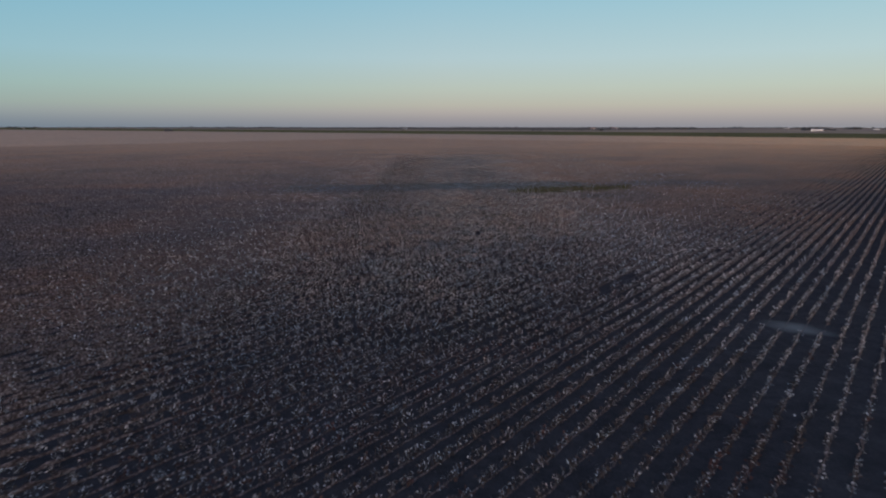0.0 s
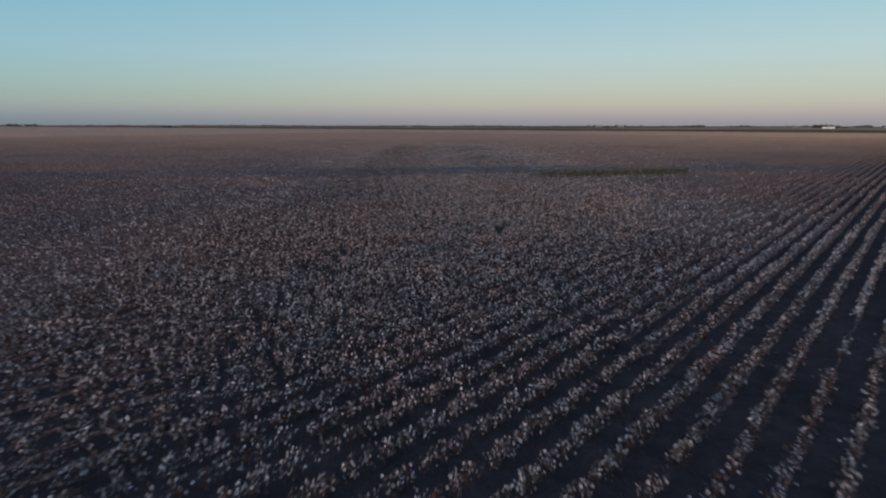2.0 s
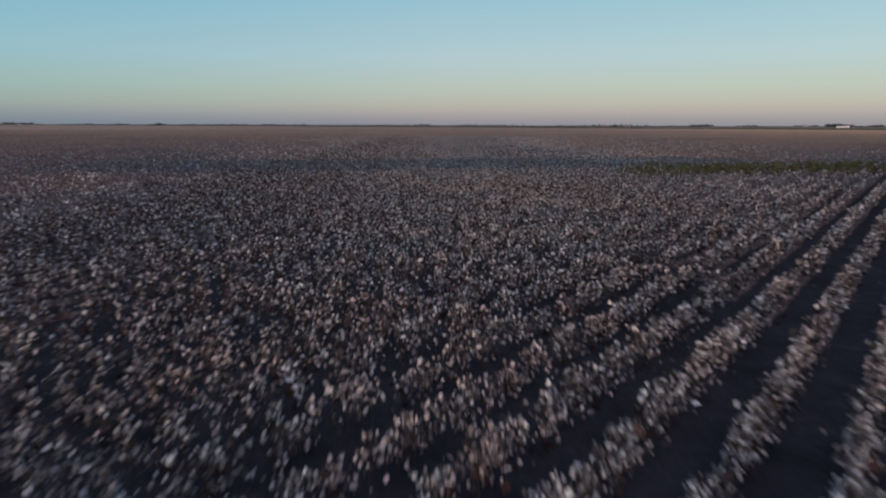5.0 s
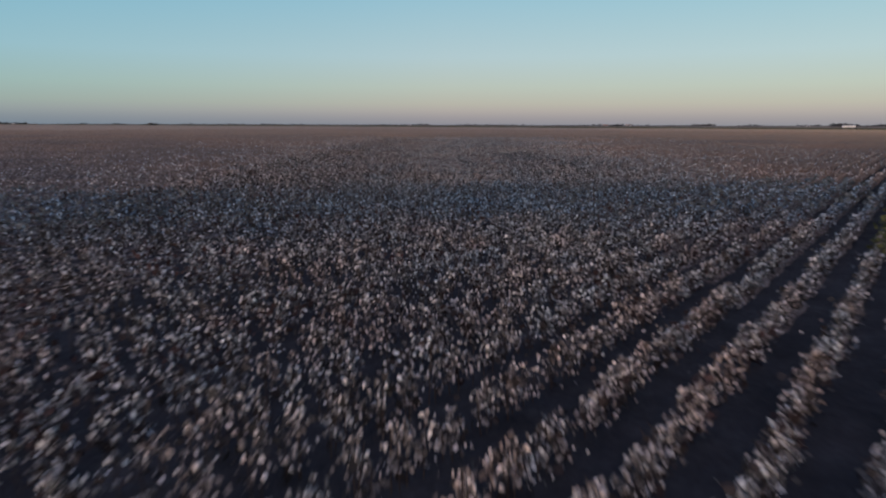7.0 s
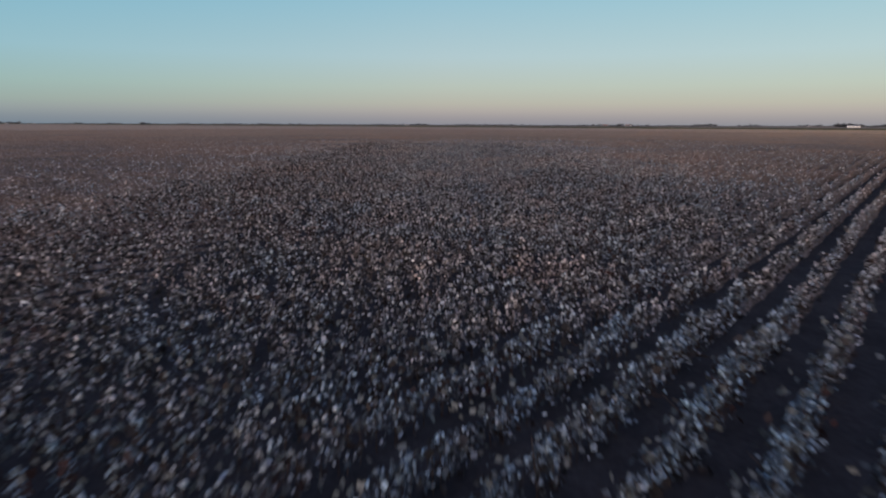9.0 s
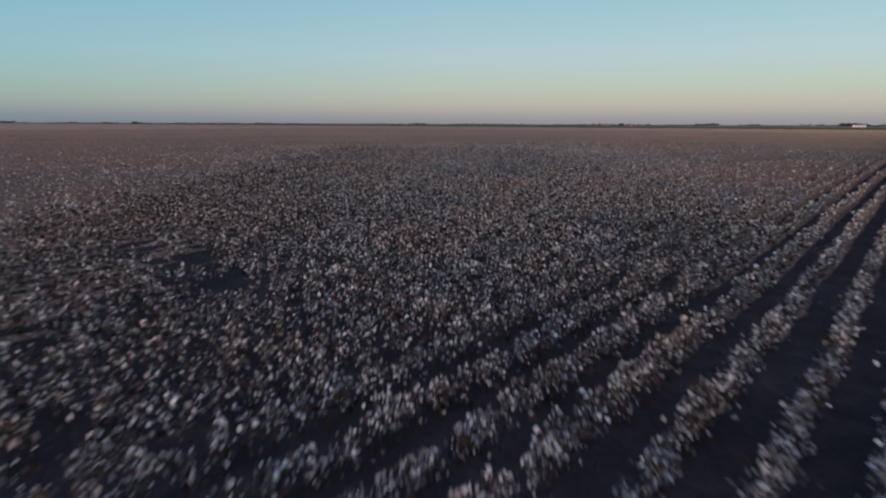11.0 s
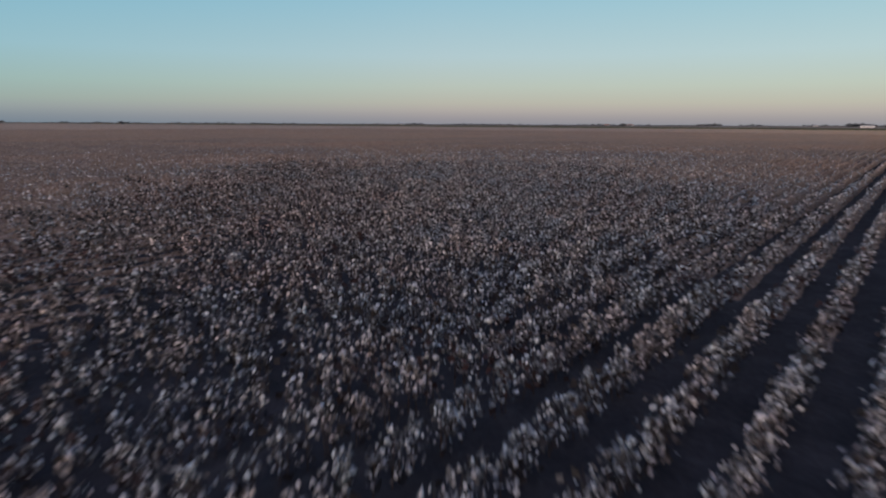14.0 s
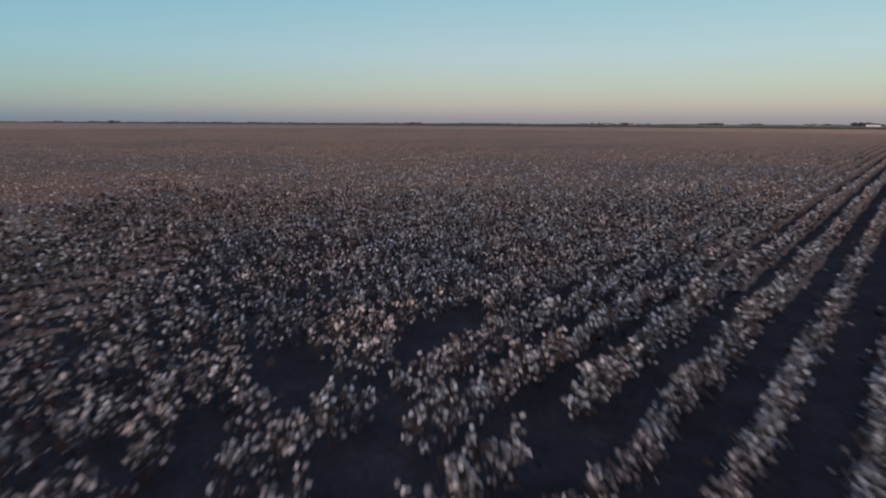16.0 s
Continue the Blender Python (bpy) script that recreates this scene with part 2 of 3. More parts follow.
def solid(name, colour, rough=0.7, scale=3.0, vary=0.25, metal=0.0):
    m, t, b = material(name, rough, 0.3)
    b.inputs["Metallic"].default_value = metal
    lo, hi = tuple(v * (1 - vary) for v in colour), tuple(min(1, v * (1 + vary)) for v in colour)
    link(t, ramp(t, noise_at(t, position(t), scale, 4), (0.3, lo), (0.7, hi)), b.inputs["Base Color"])
    return m


# foliage greyed and lightened: the distance haze is put into its colour
CROWN = solid("hazed_tree_foliage", (0.085, 0.088, 0.09), 0.9, 1.5, 0.4)
BARK = solid("tree_bark", (0.06, 0.05, 0.04), 0.9)
WHITEMETAL = solid("white_painted_sheet", (0.84, 0.80, 0.74), 0.5, 0.4, 0.06)
GREYROOF = solid("grey_sheet_roof", (0.34, 0.33, 0.33), 0.5, 0.5, 0.12)
REDROOF = solid("weathered_red_roof", (0.24, 0.11, 0.09), 0.7, 0.5, 0.2)
WALLPALE = solid("pale_house_wall", (0.42, 0.39, 0.37), 0.8, 0.5, 0.1)
DARKDOOR = solid("dark_door", (0.05, 0.05, 0.055), 0.6)
GLASS = solid("dark_window_pane", (0.03, 0.035, 0.04), 0.15)


# ---- mesh helpers ----
def mesh_from(name, verts, faces, mat, smooth=False):
    """verts n x 3 and faces m x k (k = 3 or 4), as arrays."""
    verts, faces = np.asarray(verts, np.float32), np.asarray(faces, np.int32)
    me = bpy.data.meshes.new(name)
    me.vertices.add(len(verts))
    me.vertices.foreach_set("co", verts.ravel())
    k = faces.shape[1]
    me.loops.add(faces.size)
    me.loops.foreach_set("vertex_index", faces.ravel())
    me.polygons.add(len(faces))
    me.polygons.foreach_set("loop_start", np.arange(0, faces.size, k, dtype=np.int32))
    me.update(calc_edges=True)
    if smooth:
        me.polygons.foreach_set("use_smooth", np.ones(len(faces), bool))
    me.materials.append(mat)
    return me


def part(name, me, parent, label=""):
    ob = new(name, me)
    ob.parent = parent
    return tagged(ob, label) if label else ob


def bm_part(name, bm, mat, parent, label=""):
    me = bpy.data.meshes.new(name)
    bm.to_mesh(me)
    bm.free()
    me.materials.append(mat)
    return part(name, me, parent, label)


rng = np.random.default_rng(7)


def turns(n):
    """n random rotations."""
    q = rng.normal(size=(n, 4))
    q /= np.linalg.norm(q, axis=1)[:, None]
    w, x, y, z = q.T
    return np.stack([np.stack([1 - 2 * (y * y + z * z), 2 * (x * y - z * w), 2 * (x * z + y * w)], -1),
                     np.stack([2 * (x * y + z * w), 1 - 2 * (x * x + z * z), 2 * (y * z - x * w)], -1),
                     np.stack([2 * (x * z - y * w), 2 * (y * z + x * w), 1 - 2 * (x * x + y * y)], -1)], 1)


def bipyramid(k):
    if k == 2:      # the leanest lump, for tufts seen from afar
        return np.array([[1.1, 0, -0.6], [-0.6, 1.0, -0.5], [-0.6, -1.0, -0.5], [0, 0, 1.25]]), np.array([(0, 2, 1), (0, 1, 3), (1, 2, 3), (2, 0, 3)])
    a = np.arange(k) * 2 * np.pi / k
    v = np.vstack([np.c_[np.cos(a), np.sin(a), 0 * a], [[0, 0, 1.0], [0, 0, -1.0]]])
    f = [(i, (i + 1) % k, k) for i in range(k)] + [((i + 1) % k, i, k + 1) for i in range(k)]
    return v, np.array(f)


def lumps(places, sizes, k, tall=1.25, hang=1.0):
    """Tufts of lint: uneven many-sided lumps at the places."""
    v, f = bipyramid(k)
    n = len(places)
    shape = v[None] * (1 + rng.uniform(-0.32, 0.32, (n, len(v), 1)))
    shape = shape * np.stack([rng.uniform(0.75, 1.1, n), rng.uniform(0.75, 1.1, n), rng.uniform(0.9, tall, n)], 1)[:, None]
    verts = np.einsum("nij,nvj->nvi", turns(n), shape) * sizes[:, None, None] * [1.0, 1.0, hang] + places[:, None]
    faces = f[None] + (np.arange(n) * len(v))[:, None, None]
    return verts.reshape(-1, 3), faces.reshape(-1, 3)


def flakes(places, sizes):
    """Curled leaves: two triangles folded along the midrib."""
    n = len(places)
    v = np.array([[-0.5, 0, 0.16], [0, -0.62, 0], [0.5, 0, 0.16], [0, 0.62, 0.06]])
    shape = v[None] * (1 + rng.uniform(-0.25, 0.25, (n, 4, 1)))
    verts = np.einsum("nij,nvj->nvi", turns(n), shape) * sizes[:, None, None] + places[:, None]
    f = np.array([(0, 1, 3), (1, 2, 3)])
    return verts.reshape(-1, 3), (f[None] + (np.arange(n) * 4)[:, None, None]).reshape(-1, 3)


def sticks(a, b, r0, r1):
    """Three-sided tapered stems from a to b."""
    n = len(a)
    d = b - a
    d /= np.linalg.norm(d, axis=1)[:, None] + 1e-9
    s = np.cross(d, np.where(np.abs(d[:, 2:]) > 0.9, [[1.0, 0, 0]], [[0, 0, 1.0]]))
    s /= np.linalg.norm(s, axis=1)[:, None]
    u = np.cross(d, s)
    ring = [np.cos(i * 2.0944) * s + np.sin(i * 2.0944) * u for i in range(3)]
    verts = np.stack([a + q * r0[:, None] for q in ring] + [b + q * r1[:, None] for q in ring], 1)
    f = np.array([(0, 1, 4), (0, 4, 3), (1, 2, 5), (1, 5, 4), (2, 0, 3), (2, 3, 5)])
    return verts.reshape(-1, 3), (f[None] + (np.arange(n) * 6)[:, None, None]).reshape(-1, 3)


def joined(pieces):
    vs, fs, k = [], [], 0
    for v, f in pieces:
        if len(v):
            vs.append(v), fs.append(f + k)
            k += len(v)
    return (np.vstack(vs), np.vstack(fs)) if vs else (np.zeros((0, 3)), np.zeros((0, 3), int))


# ---- the plan of the field ----
SPACING, FIRST = 1.016, 0.3577 + 0.045        # rows run along y
START, AHEAD, RIGHT = np.array([83.5, 60.5]), np.array([-0.613, 0.790]), np.array([0.790, 0.613])
STRIP = np.array([-0.72, 0.69])          # across the strip of greener plants
FIELD_END = 800.0
# the planter wandered a little: row number, shift across the rows
DRIFT = ((-40, 0.02), (-12, 0.0), (-7, 0.04), (-4, 0.08), (0, 0.04), (10, 0.0), (15, -0.05), (17, -0.11), (20, -0.11), (23, -0.04), (42, -0.02), (46, -0.10), (51, -0.12), (54, -0.04), (57, 0.09), (64, 0.11), (75, 0.06))
# bare places in the stand: x, y, half-length across and along the rows
BARE = [(-51.5, 230.2, 0.45, 0.36), (-51.5, 231.6, 0.45, 0.70), (-51.5, 234.6, 0.5, 1.05), (-52.5, 232.1, 0.45, 0.62), (-50.45, 229.2, 0.45, 0.50), (-50.45, 232.0, 0.4, 0.33), (-49.45, 230.5, 0.42, 0.75), (-48.4, 232.6, 0.35, 0.6), (-24.6, 184.7, 1.0, 1.15), (-23.0, 184.6, 0.5, 0.4), (-20.9, 184.4, 1.1, 1.15),
        (-19.4, 184.2, 0.5, 0.45), (-17.2, 183.9, 1.0, 1.1), (44.0, 119.2, 0.4, 0.95), (40.3, 115.8, 0.75, 0.75), (42.5, 106.2, 0.5, 1.4), (42.8, 102.7, 0.7, 1.0),
        (78.0, 103.0, 1.7, 1.9), (79.6, 103.3, 1.0, 1.3), (76.2, 102.2, 0.9, 1.0), (65.1, 99.0, 0.45, 2.6), (65.2, 104.0, 0.45, 1.6), (65.3, 108.5, 0.45, 2.0), (-44.8, 227.0, 0.4, 0.6), (-71.6, 117.3, 6, 1.5), (-56, 124, 4, 1.2),
        (18.1, 148.0, 0.4, 0.5), (-6.9, 193.2, 0.4, 1.1)]


def row_x(k):
    return FIRST + k * SPACING + float(np.interp(k, *zip(*DRIFT)))


def flight_frame(x, y):
    dx, dy = x - START[0], y - START[1]
    return dx * AHEAD[0] + dy * AHEAD[1], dx * RIGHT[0] + dy * RIGHT[1]


def nearness(x, y):
    """How near the flight line the plan lies there, widened towards its end."""
    s, l = flight_frame(x, y)
    return np.maximum.reduce([np.abs(l) / 0.73, s - 221.0, 6 + np.clip((46 - s) / 46, 0, 3) * 14, np.where(s < 10, 400.0, 0.0)])


def soft_noise(x, y, seed, scale):
    """Cheap smooth noise on the plan, about -1 to 1."""
    r = np.random.default_rng(seed)
    out = 0
    for _ in range(7):
        a, k, ph = r.uniform(0, 6.283), r.uniform(0.5, 1.7) / scale, r.uniform(0, 6.283)
        out = out + np.sin((x * np.cos(a) + y * np.sin(a)) * k * 6.283 + ph)
    return out / 3.2


def stand(x, y):
    """Where plants stand: False in the bare places and random skips."""
    ok = np.ones(len(x), bool)
    for bx, by, hx, hy in BARE:
        ok &= ((x - bx) / hx) ** 2 + ((y - by) / hy) ** 2 > 1
    skip = soft_noise(x * 6.1, y, 3, 1.6) + 0.6 * soft_noise(x, y, 5, 9.0)
    ok &= skip > -1.95
    return ok


def thin_end(x, y):
    """The stand is poorer towards the start of the flight."""
    s, l = flight_frame(x, y)
    return np.clip(0.30 + 0.20 * np.clip((4 - l) / 8, 0, 1) + (s - 20) / 68, 0.30, 1.0) * (1 - 0.4 * np.clip((l - 7) / 8, 0, 1) * np.clip((60 - s) / 20, 0, 1))


def wide_stand(x, y):
    """0 to 1: on the side away from the open rows the plants lean into the gaps and close them."""
    s, l = flight_frame(x, y)
    return np.clip((-l - 3 - 6 * np.clip((95 - s) / 40, 0, 1)) / 12, 0, 1)


def open_side(x, y):
    """The stand carries less lint away from the open rows."""
    s, l = flight_frame(x, y)
    return 1 - 0.38 * np.clip((1 - l) / 4, 0, 1) * np.clip((s - 30) / 50, 0, 1)


def weed_zone(x, y):
    """Where weeds have taken over, along the near edge of the strip."""
    sp = x * STRIP[0] + y * STRIP[1] + 1.2 * soft_noise(x, y, 11, 12.0)
    return (sp > 89.5) & (sp < 96.5) & (x > 24.5) & (x + 0.35 * y < 101.0 + 2.0 * soft_noise(x, y, 43, 5.0)) & (soft_noise(x, y, 41, 7.0) > -0.6)


def open_lint(x, y):
    """How much of the lint stands clear of the leaf mass, less and less away from the flight line."""
    s, _ = flight_frame(x, y)
    floor = 0.55 * (1 - wide_stand(x, y)) * np.clip((300 - s) / 60, 0, 1)
    return np.maximum(np.clip((70 - nearness(x, y)) / 46, 0.0, 1), floor)


def strip_place(x, y):
    return x * STRIP[0] + y * STRIP[1] + 1.2 * soft_noise(x, y, 11, 12.0)


# ---- ground and far fields ----
def sheet(name, x0, y0, x1, y1, z, mat, label, category, nx=1, ny=1, kind="structure"):
    xs, ys = np.linspace(x0, x1, nx + 1), np.linspace(y0, y1, ny + 1)
    gx, gy = np.meshgrid(xs, ys)
    v = np.c_[gx.ravel(), gy.ravel(), np.full(gx.size, z)]
    i = np.arange((nx + 1) * (ny + 1)).reshape(ny + 1, nx + 1)
    f = np.stack([i[:-1, :-1], i[:-1, 1:], i[1:, 1:], i[1:, :-1]], -1).reshape(-1, 4)
    return tagged(new(name, mesh_from(name, v, f, mat)), label, category, kind=kind)


sheet("ground", -4900, -4900, 4900, 4900, 0.0, SOIL, "dark bare soil reaching out to the flat horizon", "ground", 20, 20)
sheet("field_stubble", -4800, 1300, 4800, 4850, 0.12, TANFIELD, "pale dry stubble land far beyond the cotton", "field", 6, 4)
sheet("field_green", -4800, FIELD_END + 3, 4800, 1296, 0.15, GREENFIELD, "dark green young crop beyond the cotton", "field", 6, 2)
sheet("field_ploughed", -4700, 1700, -650, 4800, 0.20, BROWNFIELD, "brown ploughed land along the horizon", "field", 4, 2)

# the cotton beyond the rows that can be told apart: uneven closed canopy
def ridge(x, ys, h, half):
    """The closed mass of one row: an uneven ridge along y."""
    ys = np.concatenate([[ys[0] - 0.7], ys, [ys[-1] + 0.7]])      # both ends run down to the ground
    n = len(ys)
    jx = rng.normal(0, 0.03, n)
    hh = np.pad(np.broadcast_to(h, (n - 2,)), 1) * (1 + rng.uniform(-0.22, 0.18, n))
    half = np.pad(np.broadcast_to(half, (n - 2,)), 1, mode="edge")
    prof = [(-1.0, 0.03), (-0.72, 0.62), (0.05, 1.0), (0.75, 0.6), (1.0, 0.03)]
    v = np.stack([np.c_[x + jx + half * px * (1 + rng.uniform(-0.2, 0.2, n)), ys, hh * pz * (1 + rng.uniform(-0.12, 0.12, n))] for px, pz in prof], 1)
    i = np.arange(n * 5).reshape(n, 5)
    q = np.stack([i[:-1, :-1], i[:-1, 1:], i[1:, 1:], i[1:, :-1]], -1).reshape(-1, 4)
    return v.reshape(-1, 3), q


def canopy_sheet():
    """Closed canopy of the far rows: broad uneven swells along the rows, left open over the near rows."""
    pieces = []
    for (x0, x1, y0, y1, wide, step) in ((-2600, -330, -500, FIELD_END, 5.0, 45), (-332, 130, 520, FIELD_END, 4.0, 20), (128, 420, 420, FIELD_END, 4.0, 30), (-330, -150, -500, -60, 5.0, 30)):
        ys = np.linspace(y0, y1, int((y1 - y0) / step) + 1)
        for x in np.arange(x0, x1, wide):
            pieces.append(ridge(x + wide / 2, ys, 0.66 + 0.08 * soft_noise(np.full(len(ys), x), ys, 21, 60.0), wide * 0.56))
    v, f = joined(pieces)
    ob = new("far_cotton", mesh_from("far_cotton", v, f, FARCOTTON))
    tagged(ob, "far cotton crop, brownish and closed, reaching the field edge", "cotton crop", kind="stuff")


canopy_sheet()


def outer_rows():
    """Rows farther from the flight line: ridges only."""
    pieces = []
    for k in range(int(-330 / SPACING), int(420 / SPACING)):
        x = row_x(k)
        run = []
        for y0 in np.arange(-60, 540, 20.0):
            s, l = flight_frame(x, y0 + 10)
            d = nearness(np.array([x]), np.array([y0 + 10]))[0]
            if y0 >= 520 or d < 78 or s < -70 or abs(l) > 130 + 0.85 * max(s, 0) or (x > 130 and y0 >= 420):
                if run:
                    pieces.append(ridge(x, np.unique(np.concatenate(run)), 0.55, 0.22))
                run = []
            else:
                run.append(np.linspace(y0, y0 + 20, 8 if d < 110 else 3))
    v, f = joined(pieces)
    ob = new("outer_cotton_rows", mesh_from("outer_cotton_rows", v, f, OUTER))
    tagged(ob, "cotton rows far off, dry brown with pale lint specks", "cotton crop", kind="stuff")


outer_rows()


# ---- cotton rows near the flight line ----
PLOT = (-53.1, -47.7, 229.4, 235.2)      # here the plants stand as single things


def in_plot(x, y):
    return (x > PLOT[0]) & (x < PLOT[1]) & (y > PLOT[2]) & (y < PLOT[3])


# per zone: outer nearness, bolls a metre, sides of a boll, boll radius, plants a metre
ZONES = [(8.0, 100, 3, (0.021, 0.042), 4.6), (20.0, 46, 2, (0.024, 0.042), 3.8), (40.0, 20, 2, (0.031, 0.050), 0), (80.0, 9, 2, (0.036, 0.054), 0)]


def grow_row(k):
    x0 = row_x(k)
    yy = np.arange(-40, 420, 0.5)
    d = nearness(np.full(len(yy), x0), yy)
    block = nearness(np.full(len(yy), x0), np.floor((yy + 60) / 20) * 20 - 50)
    loose = np.where(d < 60, d * np.exp(0.16 * soft_noise(np.full(len(yy), x0), yy, 51, 6.0) + rng.normal(0, 0.10, len(yy))), d)
    if (d < 80).sum() < 2:
        return
    bolls, mass, stems, canopy, hedge = [], [], [], [], []
    inner = 0.0
    for outer, per_m, sides, (r0, r1), plants in ZONES:
        cells = yy[(loose >= inner) & ((loose < outer) if outer < 80 else (block < 78))]
        inner = outer
        if not len(cells):
            continue
        # plants, each with its own vigour
        step = plants or 3.0
        n = int(len(cells) * 0.5 * max(step, 3.0))
        at = np.clip((np.arange(n) + rng.uniform(-0.45, 1.45, n)) / n * len(cells), 0, len(cells) - 0.01)
        py = cells[at.astype(int)] + (at % 1) * 0.5
        px = x0 + rng.normal(0, 0.035, n) * (1 + 1.6 * wide_stand(np.full(n, x0), py))
        good = stand(px, py) & ~in_plot(px, py)
        px, py = px[good], py[good]
        n = len(px)
        if n < 2:
            continue
        vig = thin_end(px, py) ** 0.5 * np.clip(0.64 + 0.11 * soft_noise(px, py, 31, 5.0) + rng.normal(0, 0.09, n), 0.3, 0.95)
        sp = strip_place(px, py)
        green = (sp > 97) & (sp < 110)
        if outer == 40.0:
            per_m = per_m * (1 + 0.5 * np.mean(flight_frame(px, py)[0] < 70)) * (1.35 - 0.35 * np.mean(wide_stand(px, py)))
        m = int(len(cells) * 0.5 * per_m * n / max(1, len(good)))
        w = rng.integers(0, n, m)
        wide = wide_stand(px[w], py[w])
        reach = 0.20 + 0.14 * wide
        lean = np.clip(rng.normal(0, 0.42, m) * reach, -0.97 * reach, 0.97 * reach)
        top = vig[w] * (1 - 0.55 * (lean / reach) ** 2)
        z = np.clip(top * (1 - 0.68 * rng.uniform(0, 1, m) ** 1.7), 0.08, 1.0)
        pts = np.c_[px[w] + lean, py[w] + rng.normal(0, 0.075, m), z]
        keep = (rng.uniform(0, 1, m) < thin_end(px[w], py[w]) * (1 if outer < 30 else open_lint(px[w], py[w]))) & (rng.uniform(0, 1, m) < np.where(wide > 0.5, np.clip(0.45 + (flight_frame(px[w], py[w])[0] - 20) / 70, 0.45, 1), 1)) & (rng.uniform(0, 1, m) < (1 - 0.2 * wide) * open_side(px[w], py[w])) & ~(green[w] & (rng.uniform(0, 1, m) < 0.15)) & ~(weed_zone(px[w], py[w]) & (rng.uniform(0, 1, m) < 0.75))
        fine = np.clip(0.80 + (flight_frame(px, py)[0] - 30) / 90, 0.80, 1.0)
        size = rng.uniform(r0, r1, m) * np.where(rng.uniform(0, 1, m) < 0.15, 0.6, 1.0) * fine[w]
        bolls.append(lumps(pts[keep], size[keep], sides, hang=1.55))
        # loose locks of lint hanging from the bolls
        if outer < 60:
            q = int(len(cells) * 0.5 * (26 if outer < 10 else 22 if outer < 30 else 12) * n / max(1, len(good)))
            w = rng.integers(0, n, q)
            wide = wide_stand(px[w], py[w])
            lean = rng.normal(0, 0.080, q) * (1 + 1.3 * wide)
            locks = np.c_[px[w] + lean, py[w] + rng.normal(0, 0.09, q), vig[w] * rng.uniform(0.2, 0.92, q)]
            again = np.maximum(wide, 0.9 * (outer < 30) * (1 - wide)) > rng.uniform(0.3, 1.6, q)
            more = locks[again] + rng.normal(0, 0.12, (again.sum(), 3)) * [0.9, 1.0, 0.5]
            locks = np.vstack([locks, more[more[:, 2] > 0.1]])
            locks = locks[rng.uniform(0, 1, len(locks)) < thin_end(locks[:, 0], locks[:, 1]) * np.clip((42 - nearness(locks[:, 0], locks[:, 1])) / 20, 0, 1)]
            bolls.append(flakes(locks, rng.uniform(1.5 * r0, 2.2 * r1, len(locks)) * np.mean(fine)))
        if plants:
            foot = np.c_[px, py, np.zeros(n)]
            tip = np.c_[px + rng.normal(0, 0.04, n), py + rng.normal(0, 0.04, n), vig * 0.95]
            stems.append(sticks(foot, tip, np.full(n, 0.010), np.full(n, 0.004)))
            if outer < 10:
                for _ in range(2):
                    u = rng.uniform(0.2, 0.75, n)[:, None]
                    a = foot + (tip - foot) * u
                    b = a + np.c_[rng.normal(0, 0.15, n), rng.normal(0, 0.12, n), rng.uniform(0.08, 0.22, n)]
                    stems.append(sticks(a, b, np.full(n, 0.005), np.full(n, 0.003)))
            q = n * 4
            w = np.append(rng.integers(0, n, q), np.repeat(np.arange(n), np.where(wide_stand(px, py) > rng.uniform(0.2, 1, n), 6, 1)))
            q = len(w)
            pts = np.c_[px[w] + rng.normal(0, 0.10, q) * (1 + 0.8 * wide_stand(px[w], py[w])), py[w] + rng.normal(0, 0.10, q), vig[w] * rng.uniform(0.1, 0.95, q)]
            mass.append(flakes(pts, rng.uniform(0.07, 0.15, q)))
    # the closed mass of leaf and lint under the bolls, low where it begins
    edge = 40.0 + 7.0 * soft_noise(np.full(len(yy), x0), yy, 53, 14.0)
    for lo, hi, pitch in ((10.0, edge, 1), (edge, 80.0, 2)):
        far = hi is not edge
        cells = yy[(d >= lo) & ((block < 78) if far else (d < hi))]
        if not len(cells):
            continue
        for run in np.split(cells, np.where(np.diff(cells) > 0.6)[0] + 1):
            ys = np.append(run, run[-1] + 0.5)
            ys = np.unique(np.append(ys[::pitch], ys[-1]))
            if len(ys) < 2:
                continue
            xs = np.full(len(ys), x0)
            up = np.where(stand(xs, ys), 1.0, 1.0 if far else 0.03) * np.clip(0.08 + (flight_frame(xs, ys)[0] - 15) / 75 + 0.40 * np.clip(-flight_frame(xs, ys)[1] / 12, 0, 1), 0.08, 1)
            up = up * np.where(soft_noise(xs * 7, ys, 71, 1.7) > 0.15 - thin_end(xs, ys), 1.0, 0.4)
            ease = np.clip((nearness(xs, ys) - 11) / 14, 0.25, 1)
            (hedge if far else canopy).append(ridge(x0, ys, (0.47 + 0.09 * np.maximum(wide_stand(xs, ys), np.clip((nearness(xs, ys) - 24) / 18, 0, 1)) + 0.09 * soft_noise(xs, ys, 31, 5.0)) * up * ease, (0.12 + 0.04 * ease + 0.06 * wide_stand(xs, ys)) * np.maximum(thin_end(xs, ys), 0.9 * wide_stand(xs, ys)) * np.where(stand(xs, ys) | far, 1.0, 0.3)))
    if not bolls:
        return
    row = new("cotton_row", None)
    row.location = (x0, 0, 0)
    tagged(row, "row of dry cotton plants with open white bolls on dark soil", "cotton row", "rows of the cotton field")
    off = np.array([x0, 0, 0])
    if stems:
        v, f = joined(stems)
        tagged(part("stalk_mass", mesh_from("stalk_mass", v - off, f, STALK), row), kind="stuff")
    if mass:
        v, f = joined(mass)
        tagged(part("leaf_mass", mesh_from("leaf_mass", v - off, f, LEAF), row, "dry brown leaves"), kind="stuff")
